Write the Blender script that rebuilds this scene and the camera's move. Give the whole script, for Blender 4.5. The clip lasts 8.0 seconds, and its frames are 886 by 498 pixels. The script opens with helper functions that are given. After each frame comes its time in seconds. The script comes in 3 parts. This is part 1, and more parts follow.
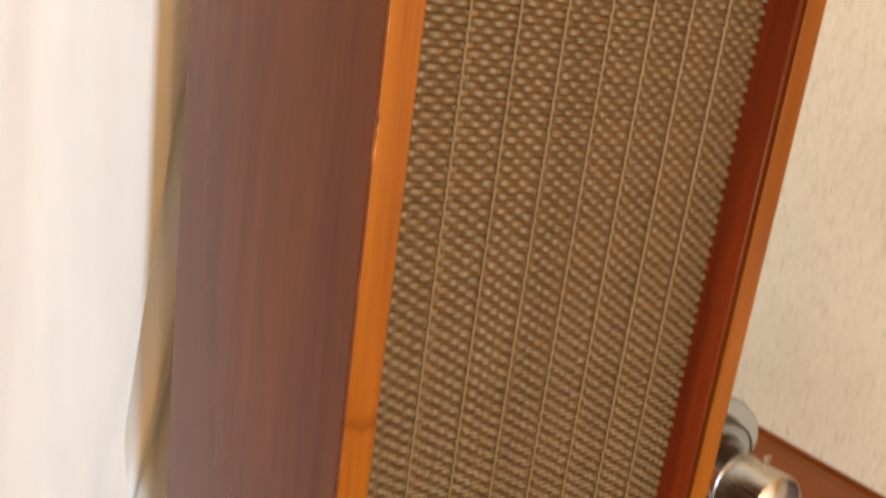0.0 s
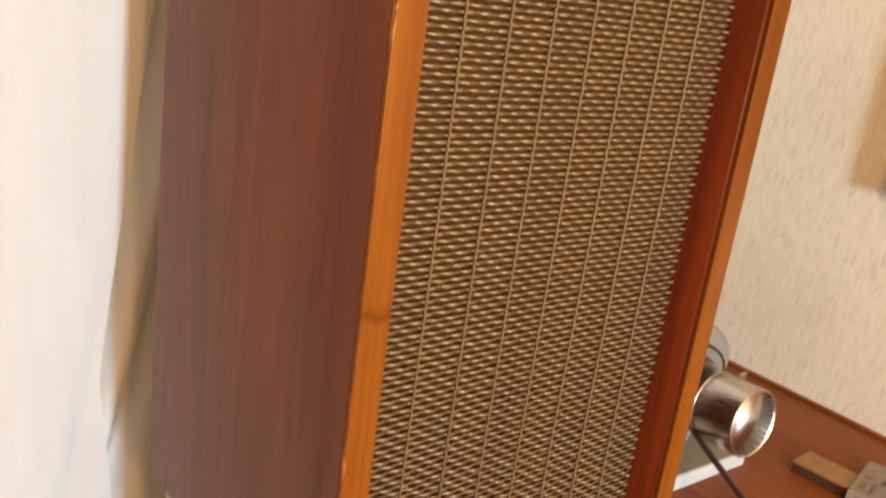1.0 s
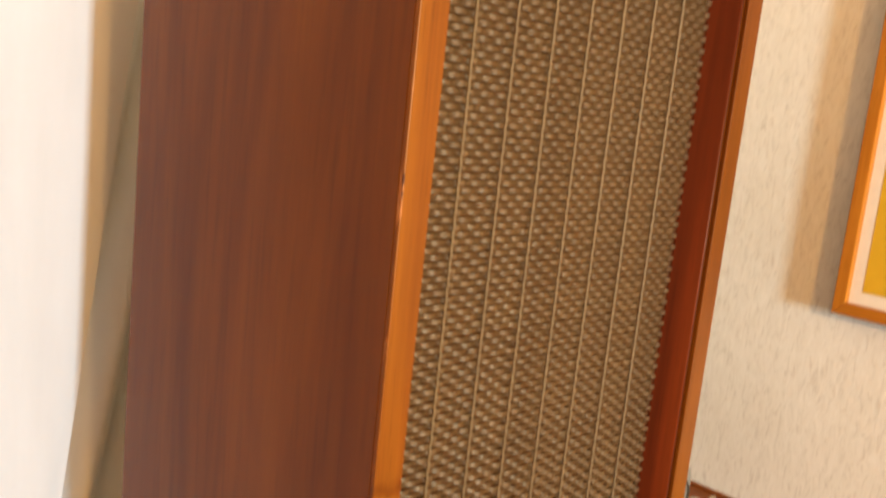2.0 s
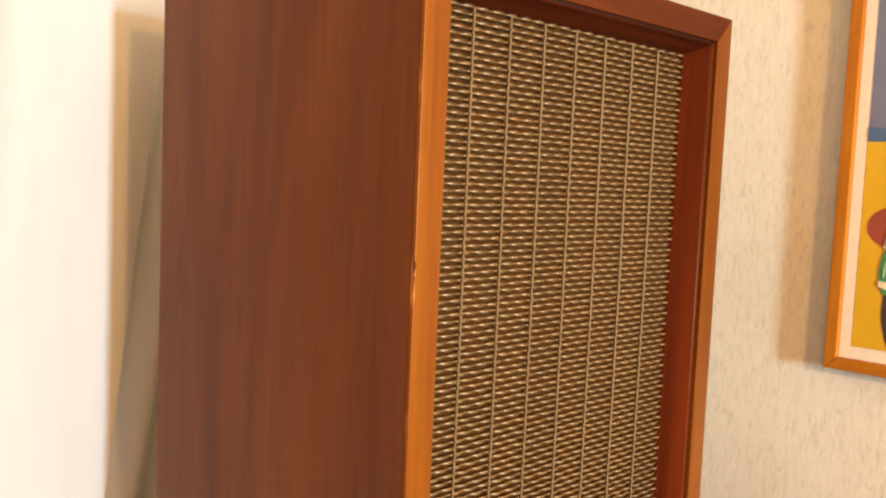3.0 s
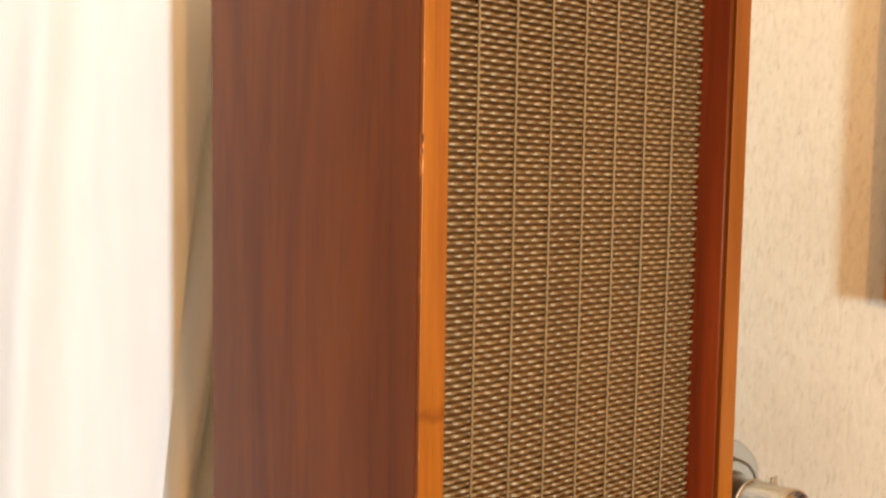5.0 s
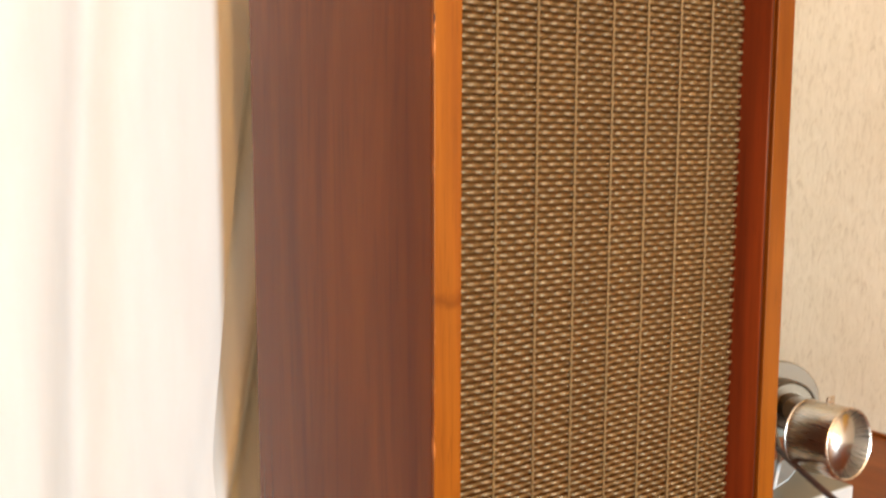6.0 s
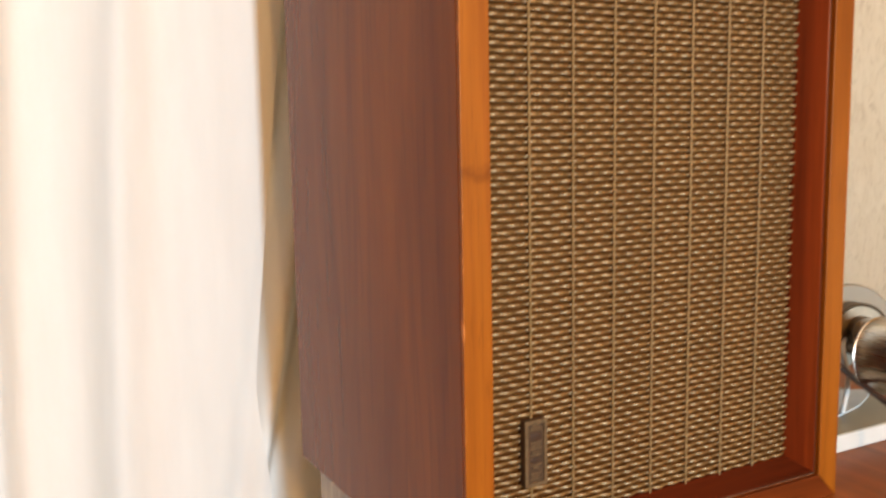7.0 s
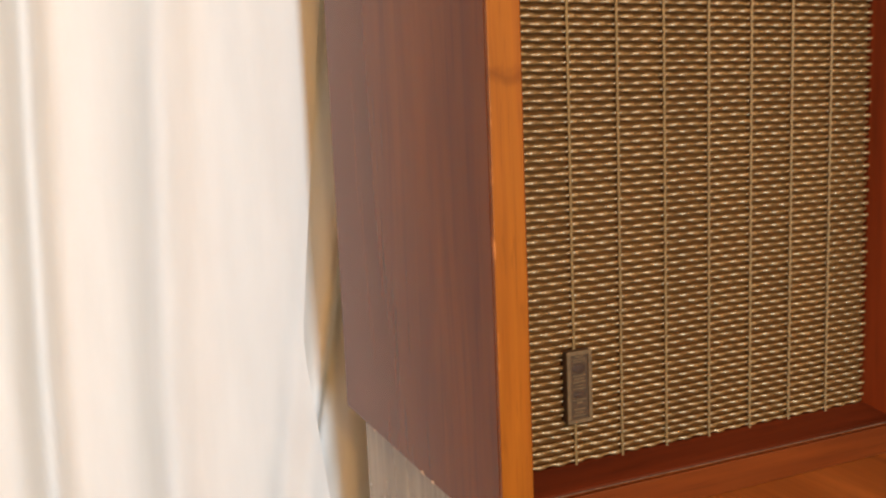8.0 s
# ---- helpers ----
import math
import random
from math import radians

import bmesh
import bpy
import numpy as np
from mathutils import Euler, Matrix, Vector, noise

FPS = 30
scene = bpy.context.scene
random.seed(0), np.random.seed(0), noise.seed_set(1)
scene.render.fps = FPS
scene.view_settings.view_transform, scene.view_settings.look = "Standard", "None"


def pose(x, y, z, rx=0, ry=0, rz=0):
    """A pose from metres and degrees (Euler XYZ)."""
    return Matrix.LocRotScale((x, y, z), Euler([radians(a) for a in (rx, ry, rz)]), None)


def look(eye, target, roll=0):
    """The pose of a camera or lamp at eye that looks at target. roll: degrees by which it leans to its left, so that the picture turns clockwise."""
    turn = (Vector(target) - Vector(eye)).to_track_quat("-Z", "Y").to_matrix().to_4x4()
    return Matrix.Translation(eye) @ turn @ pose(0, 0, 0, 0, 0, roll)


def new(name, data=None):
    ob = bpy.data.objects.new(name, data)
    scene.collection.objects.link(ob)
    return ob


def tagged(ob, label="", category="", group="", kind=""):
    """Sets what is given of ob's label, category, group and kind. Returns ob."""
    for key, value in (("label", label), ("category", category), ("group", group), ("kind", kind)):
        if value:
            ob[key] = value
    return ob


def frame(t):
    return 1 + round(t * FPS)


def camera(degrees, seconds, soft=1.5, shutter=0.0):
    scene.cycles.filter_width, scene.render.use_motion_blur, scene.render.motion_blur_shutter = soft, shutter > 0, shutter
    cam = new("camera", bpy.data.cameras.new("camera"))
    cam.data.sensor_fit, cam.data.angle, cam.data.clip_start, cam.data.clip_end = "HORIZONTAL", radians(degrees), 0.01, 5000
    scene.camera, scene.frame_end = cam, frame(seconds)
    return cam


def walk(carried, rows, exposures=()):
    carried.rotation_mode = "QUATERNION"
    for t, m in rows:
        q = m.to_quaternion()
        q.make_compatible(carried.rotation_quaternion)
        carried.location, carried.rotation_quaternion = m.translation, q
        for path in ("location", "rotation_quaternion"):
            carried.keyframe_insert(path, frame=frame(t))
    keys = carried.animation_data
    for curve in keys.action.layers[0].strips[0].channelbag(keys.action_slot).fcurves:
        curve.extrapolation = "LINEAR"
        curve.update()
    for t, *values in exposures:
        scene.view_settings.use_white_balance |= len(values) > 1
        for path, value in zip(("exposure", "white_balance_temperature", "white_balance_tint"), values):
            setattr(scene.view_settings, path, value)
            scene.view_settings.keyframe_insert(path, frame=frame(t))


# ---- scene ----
# A vintage loudspeaker on a sideboard, toed into the corner between a curtained window and a papered wall.
# Origin: the foot of the loudspeaker's front corner; x along its front, y into its depth, z up from the sideboard's top.
from math import cos, pi, sin

cam = camera(52.62, 8.0, soft=2.1, shutter=0.75)


def aim(x, y, z, yaw, pitch, roll):
    """A camera pose from its place and its yaw, pitch and roll in degrees."""
    a, b = radians(yaw), radians(pitch)
    return look((x, y, z), (x - sin(a) * cos(b), y + cos(a) * cos(b), z + sin(b)), roll)


PATH = [
    (0.0, -0.2081, -0.3644, 0.4769, -34.96, -16.46, 7.67),
    (0.5, -0.2281, -0.3724, 0.4474, -36.68, -19.18, 7.48),
    (1.0, -0.2427, -0.3542, 0.4285, -39.35, -17.45, 7.97),
    (1.5, -0.2612, -0.3310, 0.4310, -42.38, -14.23, 7.21),
    (2.0, -0.2824, -0.3206, 0.4537, -44.35, -9.81, 6.01),
    (2.2, -0.2910, -0.3239, 0.4599, -44.63, -8.12, 5.17),
    (3.3, -0.3248, -0.3502, 0.4587, -44.50, -4.23, 1.86),
    (3.5, -0.3270, -0.3446, 0.4544, -45.02, -3.99, 1.83),
    (4.0, -0.3258, -0.3460, 0.4375, -44.62, -3.77, 1.39),
    (4.5, -0.3187, -0.3715, 0.4077, -42.01, -3.29, 1.00),
    (5.0, -0.3055, -0.4067, 0.3873, -38.31, -4.31, 0.90),
    (5.2, -0.2961, -0.4202, 0.3837, -36.57, -5.23, 0.86),
    (6.3, -0.2624, -0.4328, 0.3182, -31.61, -6.77, -0.30),
    (6.5, -0.2557, -0.4296, 0.3031, -30.73, -6.76, -0.58),
    (7.0, -0.2402, -0.4262, 0.2752, -28.16, -7.56, -1.10),
    (7.5, -0.2214, -0.4167, 0.2473, -25.60, -7.99, -1.85),
    (8.0, -0.2023, -0.4103, 0.2281, -22.94, -7.96, -2.40),
]
EXPOSURES = [(0.0, -0.24, 6500, 10), (1.0, -0.24, 6500, 10), (2.0, -0.15, 6700, 10), (3.5, -0.08, 6880, 10.5), (5.0, -0.03, 6800, 9.5), (6.5, -0.06, 6650, 10), (8.0, -0.26, 6600, 10)]
walk(cam, [(r[0], aim(*r[1:])) for r in PATH], EXPOSURES)

# ---- light ----
world = bpy.data.worlds.new("world")
world.use_nodes = True
world.node_tree.nodes["Background"].inputs[0].default_value = (0.6, 0.7, 0.9, 1)
world.node_tree.nodes["Background"].inputs[1].default_value = 0.3
scene.world = world


def lamp(name, kind, place, target, power, colour, size):
    data = bpy.data.lights.new(name, kind)
    data.energy, data.color = power, colour
    if kind == "AREA":
        data.shape, data.size, data.size_y = "RECTANGLE", size[0], size[1]
    else:
        data.shadow_soft_size = size[0]
    ob = new(name, data)
    ob.matrix_world = look(place, target)
    return ob


lamp("window_daylight", "AREA", (-0.225, -2.99, 0.48), (0.1, 0.3, 0.30), 196, (0.70, 0.91, 1.06), (0.24, 0.5))
lamp("room_lamp_light", "POINT", (-0.40, -1.60, 0.85), (0, 0, 0), 108, (1.0, 0.51, 0.14), (0.05,))


# ---- materials ----
def material(name):
    m = bpy.data.materials.new(name)
    m.use_nodes = True
    nt = m.node_tree
    return m, nt, nt.nodes["Principled BSDF"]


def node(nt, kind, **sockets):
    n = nt.nodes.new(kind)
    for key, value in sockets.items():
        n.inputs[key.replace("_", " ")].default_value = value
    return n


def coords(nt, scale, spin=(0, 0, 0)):
    c = nt.nodes.new("ShaderNodeTexCoord")
    mp = nt.nodes.new("ShaderNodeMapping")
    mp.inputs["Scale"].default_value = scale
    mp.inputs["Rotation"].default_value = spin
    nt.links.new(c.outputs["Object"], mp.inputs["Vector"])
    return mp.outputs["Vector"]


def noise_tex(nt, vec, scale, detail=4.0, rough=0.55, distort=0.0):
    n = node(nt, "ShaderNodeTexNoise", Scale=scale, Detail=detail, Roughness=rough, Distortion=distort)
    nt.links.new(vec, n.inputs["Vector"])
    return n.outputs["Fac"]


def ramp(nt, fac, stops):
    r = nt.nodes.new("ShaderNodeValToRGB")
    el = r.color_ramp.elements
    while len(el) < len(stops):
        el.new(0.5)
    for e, (p, c) in zip(el, stops):
        e.position, e.color = p, (*c, 1)
    nt.links.new(fac, r.inputs["Fac"])
    return r.outputs["Color"]


def mixed(nt, a, b, fac, mode="MIX"):
    m = nt.nodes.new("ShaderNodeMix")
    m.data_type, m.blend_type = "RGBA", mode
    for value, sock in ((fac, m.inputs[0]), (a, m.inputs[6]), (b, m.inputs[7])):
        if isinstance(value, (int, float)):
            sock.default_value = value
        elif isinstance(value, tuple):
            sock.default_value = (*value, 1)
        else:
            nt.links.new(value, sock)
    return m.outputs[2]


def bump(nt, bsdf, height, strength, distance):
    b = node(nt, "ShaderNodeBump", Strength=strength, Distance=distance)
    nt.links.new(height, b.inputs["Height"])
    nt.links.new(b.outputs["Normal"], bsdf.inputs["Normal"])


def spread(nt, fac, lo, hi):
    r = node(nt, "ShaderNodeMapRange", To_Min=lo, To_Max=hi)
    nt.links.new(fac, r.inputs["Value"])
    return r.outputs["Result"]


def spread_from(nt, fac, lo, hi):
    r = node(nt, "ShaderNodeMapRange", From_Min=lo, From_Max=hi)
    nt.links.new(fac, r.inputs["Value"])
    return r.outputs["Result"]


def wood(name, dark, mid, light, axis="z", rough=0.38, coat=0.0, figure=1.0, worn=False, streaks=0.6, gloss=0.22, tint=(1.0, 0.82, 0.55), relief=0.12, flecks=0.0):
    """Varnished wood with its grain along one axis: broad figure, fine streaks and pores."""
    m, nt, bsdf = material(name)
    along = {"x": 0, "y": 1, "z": 2}[axis]
    sc = [1.0, 1.0, 1.0]
    sc[along] = 0.16 if flecks else 0.07
    broad = noise_tex(nt, coords(nt, sc), 26 * figure, 4, 0.55, 1.1)
    sc[along] = 0.03
    fine = noise_tex(nt, coords(nt, sc), 210, 5, 0.65)
    sc[along] = 0.045
    pores = noise_tex(nt, coords(nt, sc), 620, 3, 0.6)
    col = ramp(nt, broad, [(0.28, dark), (0.5, mid), (0.74, light)])
    streak = ramp(nt, fine, [(0.3, (0.62, 0.58, 0.55)), (0.62, (1.0, 1.0, 1.0))])
    col = mixed(nt, col, streak, streaks, "MULTIPLY")
    pore = ramp(nt, pores, [(0.33, (0.5, 0.42, 0.4)), (0.44, (1, 1, 1))])
    col = mixed(nt, col, pore, streaks * 0.6, "MULTIPLY")
    if flecks:
        # short dark flecks of figured grain
        sc[along] = 0.07
        fleck = ramp(nt, noise_tex(nt, coords(nt, sc), 150, 3, 0.5, 0.2), [(0.54, (1, 1, 1)), (0.72, (0.62, 0.55, 0.52))])
        col = mixed(nt, col, fleck, flecks, "MULTIPLY")
    if worn:
        c = nt.nodes.new("ShaderNodeTexCoord")
        sep = nt.nodes.new("ShaderNodeSeparateXYZ")
        nt.links.new(c.outputs["Object"], sep.inputs[0])
        wob = noise_tex(nt, c.outputs["Object"], 45, 4, 0.6)
        # a knot line across the grain
        lean = nt.nodes.new("ShaderNodeMath")
        lean.operation = "MULTIPLY_ADD"
        lean.inputs[1].default_value = 0.022
        nt.links.new(wob, lean.inputs[0])
        nt.links.new(sep.outputs["Z"], lean.inputs[2])
        knot = ramp(nt, spread_from(nt, lean.outputs[0], 0.2415, 0.2815), [(0.38, (1, 1, 1)), (0.47, (0.72, 0.66, 0.62)), (0.52, (0.68, 0.60, 0.56)), (0.62, (1, 1, 1))])
        col = mixed(nt, col, knot, 1.0, "MULTIPLY")
        # varnish rubbed pale along the outer corner
        near = ramp(nt, spread_from(nt, sep.outputs["X"], 0.0, 0.0022), [(0.2, (1, 1, 1)), (0.62, (0, 0, 0))])
        rub = ramp(nt, noise_tex(nt, coords(nt, (1, 1, 0.35)), 60, 5, 0.7), [(0.53, (0, 0, 0)), (0.64, (1, 1, 1))])
        both = mixed(nt, near, rub, 1.0, "MULTIPLY")
        col = mixed(nt, col, (0.36, 0.13, 0.035), both)
    nt.links.new(col, bsdf.inputs["Base Color"])
    bsdf.inputs["Specular IOR Level"].default_value = gloss
    bsdf.inputs["Specular Tint"].default_value = (*tint, 1)
    haze = noise_tex(nt, coords(nt, (1, 1, 1)), 9, 4, 0.6)
    nt.links.new(spread(nt, haze, rough - 0.04, rough + 0.07), bsdf.inputs["Roughness"])
    bsdf.inputs["Coat Weight"].default_value = coat
    bsdf.inputs["Coat Roughness"].default_value = 0.3
    bump(nt, bsdf, pores, relief, 0.0006)
    return m


def plain(name, colour, rough=0.5, metal=0.0, vary=0.12, scale=60.0, relief=0.0, gloss=0.5):
    m, nt, bsdf = material(name)
    n = noise_tex(nt, coords(nt, (1, 1, 1)), scale, 5, 0.6)
    lo = tuple(c * (1 - vary) for c in colour)
    hi = tuple(min(1, c * (1 + vary)) for c in colour)
    nt.links.new(ramp(nt, n, [(0.3, lo), (0.7, hi)]), bsdf.inputs["Base Color"])
    nt.links.new(spread(nt, n, rough * 0.85, min(1, rough * 1.15)), bsdf.inputs["Roughness"])
    bsdf.inputs["Metallic"].default_value = metal
    bsdf.inputs["Specular IOR Level"].default_value = gloss
    if relief:
        bump(nt, bsdf, n, 0.5, relief)
    return m


WOOD = ((0.116, 0.0275, 0.003), (0.164, 0.0465, 0.004), (0.218, 0.070, 0.006))
walnut_worn = wood("worn_walnut_upright_grain", *WOOD, worn=True, gloss=0.16, tint=(1.0, 0.76, 0.45))
walnut_up = wood("walnut_upright_grain", (0.092, 0.021, 0.002), (0.134, 0.035, 0.003), (0.185, 0.054, 0.004))
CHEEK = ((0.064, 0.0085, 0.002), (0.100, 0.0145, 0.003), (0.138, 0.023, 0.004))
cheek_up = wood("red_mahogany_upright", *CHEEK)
# same mahogany, darkened in colour for the shade on the top and bottom cheeks
cheek_across_shaded = wood("red_mahogany_level_shaded", (0.034, 0.0055, 0.002), (0.056, 0.009, 0.0025), (0.080, 0.014, 0.003), axis="x", gloss=0.06, rough=0.5)
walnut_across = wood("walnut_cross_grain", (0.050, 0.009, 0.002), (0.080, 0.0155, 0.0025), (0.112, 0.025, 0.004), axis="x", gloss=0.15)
veneer = wood("walnut_veneer", (0.082, 0.0170, 0.0012), (0.114, 0.0270, 0.0016), (0.150, 0.040, 0.002), rough=0.19, figure=0.55, gloss=0.14, streaks=0.22, tint=(1.0, 0.94, 0.70), relief=0.02, flecks=0.45)
table_wood = wood("sideboard_teak", (0.115, 0.032, 0.007), (0.175, 0.050, 0.011), (0.23, 0.068, 0.015), axis="y", rough=0.36, gloss=0.14)
side_wood = wood("sideboard_side", (0.20, 0.160, 0.110), (0.26, 0.212, 0.150), (0.32, 0.265, 0.195), rough=0.25, gloss=0.35, tint=(1.0, 0.95, 0.88))
frame_wood = wood("picture_frame_wood", (0.30, 0.090, 0.007), (0.40, 0.135, 0.012), (0.48, 0.19, 0.022), rough=0.4)
frame_wood_flat = wood("picture_frame_wood_level", (0.30, 0.090, 0.007), (0.40, 0.135, 0.012), (0.48, 0.19, 0.022), axis="y", rough=0.4)
floor_wood = wood("floor_boards", (0.16, 0.08, 0.035), (0.26, 0.13, 0.06), (0.34, 0.18, 0.09), axis="y", figure=0.3)
bead_dark = plain("dark_bead", (0.036, 0.012, 0.006), 0.6, gloss=0.2)
dust = plain("dusty_bead", (0.075, 0.038, 0.022), 0.9, 0, 0.5, 240, gloss=0.1)
bare = plain("bare_chipped_wood", (0.42, 0.30, 0.20), 0.8, 0, 0.3, 400)
backing = plain("grille_backing_cloth", (0.046, 0.018, 0.004), 0.95, gloss=0.05)


def yarn_material(name, low, mid, high, rough):
    m, nt, bsdf = material(name)
    v = coords(nt, (1, 1, 1))
    fibre = noise_tex(nt, coords(nt, (0.25, 1, 1)), 900, 3, 0.6)
    blot = noise_tex(nt, v, 55, 3, 0.5)
    info = nt.nodes.new("ShaderNodeObjectInfo")
    col = ramp(nt, fibre, [(0.3, low), (0.5, mid), (0.72, high)])
    col = mixed(nt, col, ramp(nt, blot, [(0.3, (0.72, 0.70, 0.66)), (0.7, (1, 1, 1))]), 0.7, "MULTIPLY")
    col = mixed(nt, col, ramp(nt, info.outputs["Random"], [(0, (0.84, 0.82, 0.8)), (1, (1, 1, 1))]), 1.0, "MULTIPLY")
    nt.links.new(col, bsdf.inputs["Base Color"])
    bsdf.inputs["Roughness"].default_value = rough
    bsdf.inputs["Specular Tint"].default_value = (1.0, 0.84, 0.57, 1)
    bsdf.inputs["Specular IOR Level"].default_value = 1.0
    bump(nt, bsdf, fibre, 0.4, 0.0004)
    return m


yarn_mat = yarn_material("brown_gold_yarn", (0.060, 0.0265, 0.0065), (0.107, 0.0535, 0.0150), (0.190, 0.106, 0.037), 0.41)
cord_mat = yarn_material("gold_cord", (0.064, 0.035, 0.009), (0.106, 0.059, 0.016), (0.158, 0.092, 0.028), 0.65)
badge_mat = plain("dark_bronze", (0.034, 0.018, 0.008), 0.75, 0, 0.35, 300, gloss=0.15)
badge_rim = plain("rubbed_bronze", (0.062, 0.037, 0.016), 0.65, 0, 0.3, 400, gloss=0.15)
badge_mark = plain("dark_bronze_relief", (0.024, 0.012, 0.006), 0.65, 0, 0.2, 300, gloss=0.15)


def wallpaper():
    """Cream paper with an upright slub relief."""
    m, nt, bsdf = material("cream_slub_wallpaper")
    slub = noise_tex(nt, coords(nt, (1, 1, 0.30)), 175, 4, 0.65, 0.9)
    fine = noise_tex(nt, coords(nt, (1, 1, 0.35)), 700, 3, 0.6)
    broad = noise_tex(nt, coords(nt, (1, 1, 1)), 7, 3, 0.5)
    col = ramp(nt, slub, [(0.3, (0.54, 0.490, 0.39)), (0.46, (0.645, 0.603, 0.492)), (0.7, (0.70, 0.660, 0.55))])
    col = mixed(nt, col, ramp(nt, broad, [(0.3, (0.93, 0.91, 0.88)), (0.7, (1, 1, 1))]), 1.0, "MULTIPLY")
    nt.links.new(col, bsdf.inputs["Base Color"])
    bsdf.inputs["Roughness"].default_value = 0.75
    add = nt.nodes.new("ShaderNodeMath")
    add.operation = "MULTIPLY_ADD"
    add.inputs[1].default_value = 0.35
    nt.links.new(fine, add.inputs[0])
    nt.links.new(slub, add.inputs[2])
    bump(nt, bsdf, add.outputs[0], 0.25, 0.0015)
    return m


paper_wall = wallpaper()
painted_wall = plain("warm_painted_wall", (0.54, 0.34, 0.17), 0.85, 0, 0.06, 12)
ceiling_mat = plain("ceiling_paint", (0.62, 0.51, 0.37), 0.9, 0, 0.04, 8)


def cloth():
    m, nt, bsdf = material("white_curtain_cloth")
    n = noise_tex(nt, coords(nt, (1, 1, 0.15)), 60, 4, 0.6)
    thread = noise_tex(nt, coords(nt, (1, 1, 0.2)), 1400, 2, 0.5)
    nt.links.new(ramp(nt, n, [(0.3, (0.64, 0.65, 0.655)), (0.7, (0.70, 0.71, 0.715))]), bsdf.inputs["Base Color"])
    bsdf.inputs["Roughness"].default_value = 0.9
    bump(nt, bsdf, thread, 0.2, 0.0005)
    thin = node(nt, "ShaderNodeBsdfTranslucent", Color=(0.82, 0.77, 0.68, 1))
    mix = nt.nodes.new("ShaderNodeMixShader")
    mix.inputs[0].default_value = 0.5
    nt.links.new(bsdf.outputs[0], mix.inputs[1])
    nt.links.new(thin.outputs[0], mix.inputs[2])
    nt.links.new(mix.outputs[0], nt.nodes["Material Output"].inputs["Surface"])
    return m


curtain_mat = cloth()
mat_board = plain("cream_mat_board", (0.66, 0.58, 0.44), 0.85, 0, 0.04, 90)
print_yellow = plain("yellow_print", (0.55, 0.315, 0.010), 0.55, 0, 0.06, 40)
print_blue = plain("grey_blue_print", (0.135, 0.145, 0.20), 0.55, 0, 0.08, 30)
print_deep_blue = plain("deep_blue_print", (0.055, 0.105, 0.20), 0.55, 0, 0.08, 30)
print_red = plain("brick_red_print", (0.25, 0.048, 0.022), 0.55, 0, 0.06, 40)
print_green = plain("green_print", (0.045, 0.19, 0.075), 0.55, 0, 0.35, 45)
print_green_light = plain("pale_green_print", (0.24, 0.40, 0.24), 0.55, 0, 0.3, 60)
print_dark_green = plain("dark_green_print", (0.035, 0.075, 0.060), 0.55, 0, 0.2, 60)
print_dark = plain("dark_brown_print", (0.045, 0.030, 0.026), 0.55, 0, 0.1, 40)
print_cream = plain("cream_print", (0.60, 0.52, 0.34), 0.55, 0, 0.05, 40)


def spun_metal(name, colour, rough):
    m, nt, bsdf = material(name)
    n = noise_tex(nt, coords(nt, (1, 0.02, 1)), 500, 3, 0.6)
    nt.links.new(ramp(nt, n, [(0.3, tuple(c * 0.88 for c in colour)), (0.7, colour)]), bsdf.inputs["Base Color"])
    nt.links.new(spread(nt, n, rough * 0.8, rough * 1.25), bsdf.inputs["Roughness"])
    bsdf.inputs["Metallic"].default_value = 1.0
    return m


chrome = spun_metal("brushed_nickel", (0.62, 0.55, 0.46), 0.27)
bright = spun_metal("bright_reflector", (0.52, 0.485, 0.44), 0.24)
bronze = plain("dull_bronze", (0.10, 0.074, 0.048), 0.45, 0.7, 0.15, 200)
grey_paint = plain("grey_enamel", (0.19, 0.175, 0.13), 0.4, 0, 0.05, 50)
dark_grey = plain("dark_grey_enamel", (0.135, 0.110, 0.072), 0.6, 0, 0.05, 50)
white_paint = plain("white_enamel", (0.37, 0.365, 0.35), 0.4, 0, 0.06, 50)
pale_paint = plain("pale_blue_white_enamel", (0.36, 0.38, 0.39), 0.35, 0, 0.05, 50)
cable_mat = plain("brown_flex", (0.055, 0.022, 0.014), 0.5)
brass_wood = plain("honey_wood_block", (0.22, 0.11, 0.028), 0.45, 0, 0.25, 90)
block_end = plain("dark_block_side", (0.045, 0.022, 0.012), 0.5, 0, 0.3, 120)
packet_grey = plain("grey_printed_card", (0.195, 0.150, 0.112), 0.7, 0, 0.2, 70)
packet_red = plain("red_ink", (0.24, 0.06, 0.035), 0.6)
packet_ink = plain("grey_ink", (0.085, 0.068, 0.055), 0.6)


# ---- building helpers ----
def thing(name, place, label, category, group="", kind=""):
    ob = new(name)
    ob.empty_display_size = 0.05
    ob.location = place
    return tagged(ob, label, category, group, kind)


def mesh_of(name, bm, mat):
    me = bpy.data.meshes.new(name)
    bm.normal_update()
    bm.to_mesh(me)
    bm.free()
    me.materials.append(mat)
    return me


def part(name, bm, mat, parent, label="", smooth=False):
    me = mesh_of(name, bm, mat)
    if smooth:
        me.polygons.foreach_set("use_smooth", [True] * len(me.polygons))
    ob = new(name, me)
    ob.parent = parent
    return tagged(ob, label)


def structure(name, bm, mat, label, category):
    return tagged(new(name, mesh_of(name, bm, mat)), label, category, "", "structure")


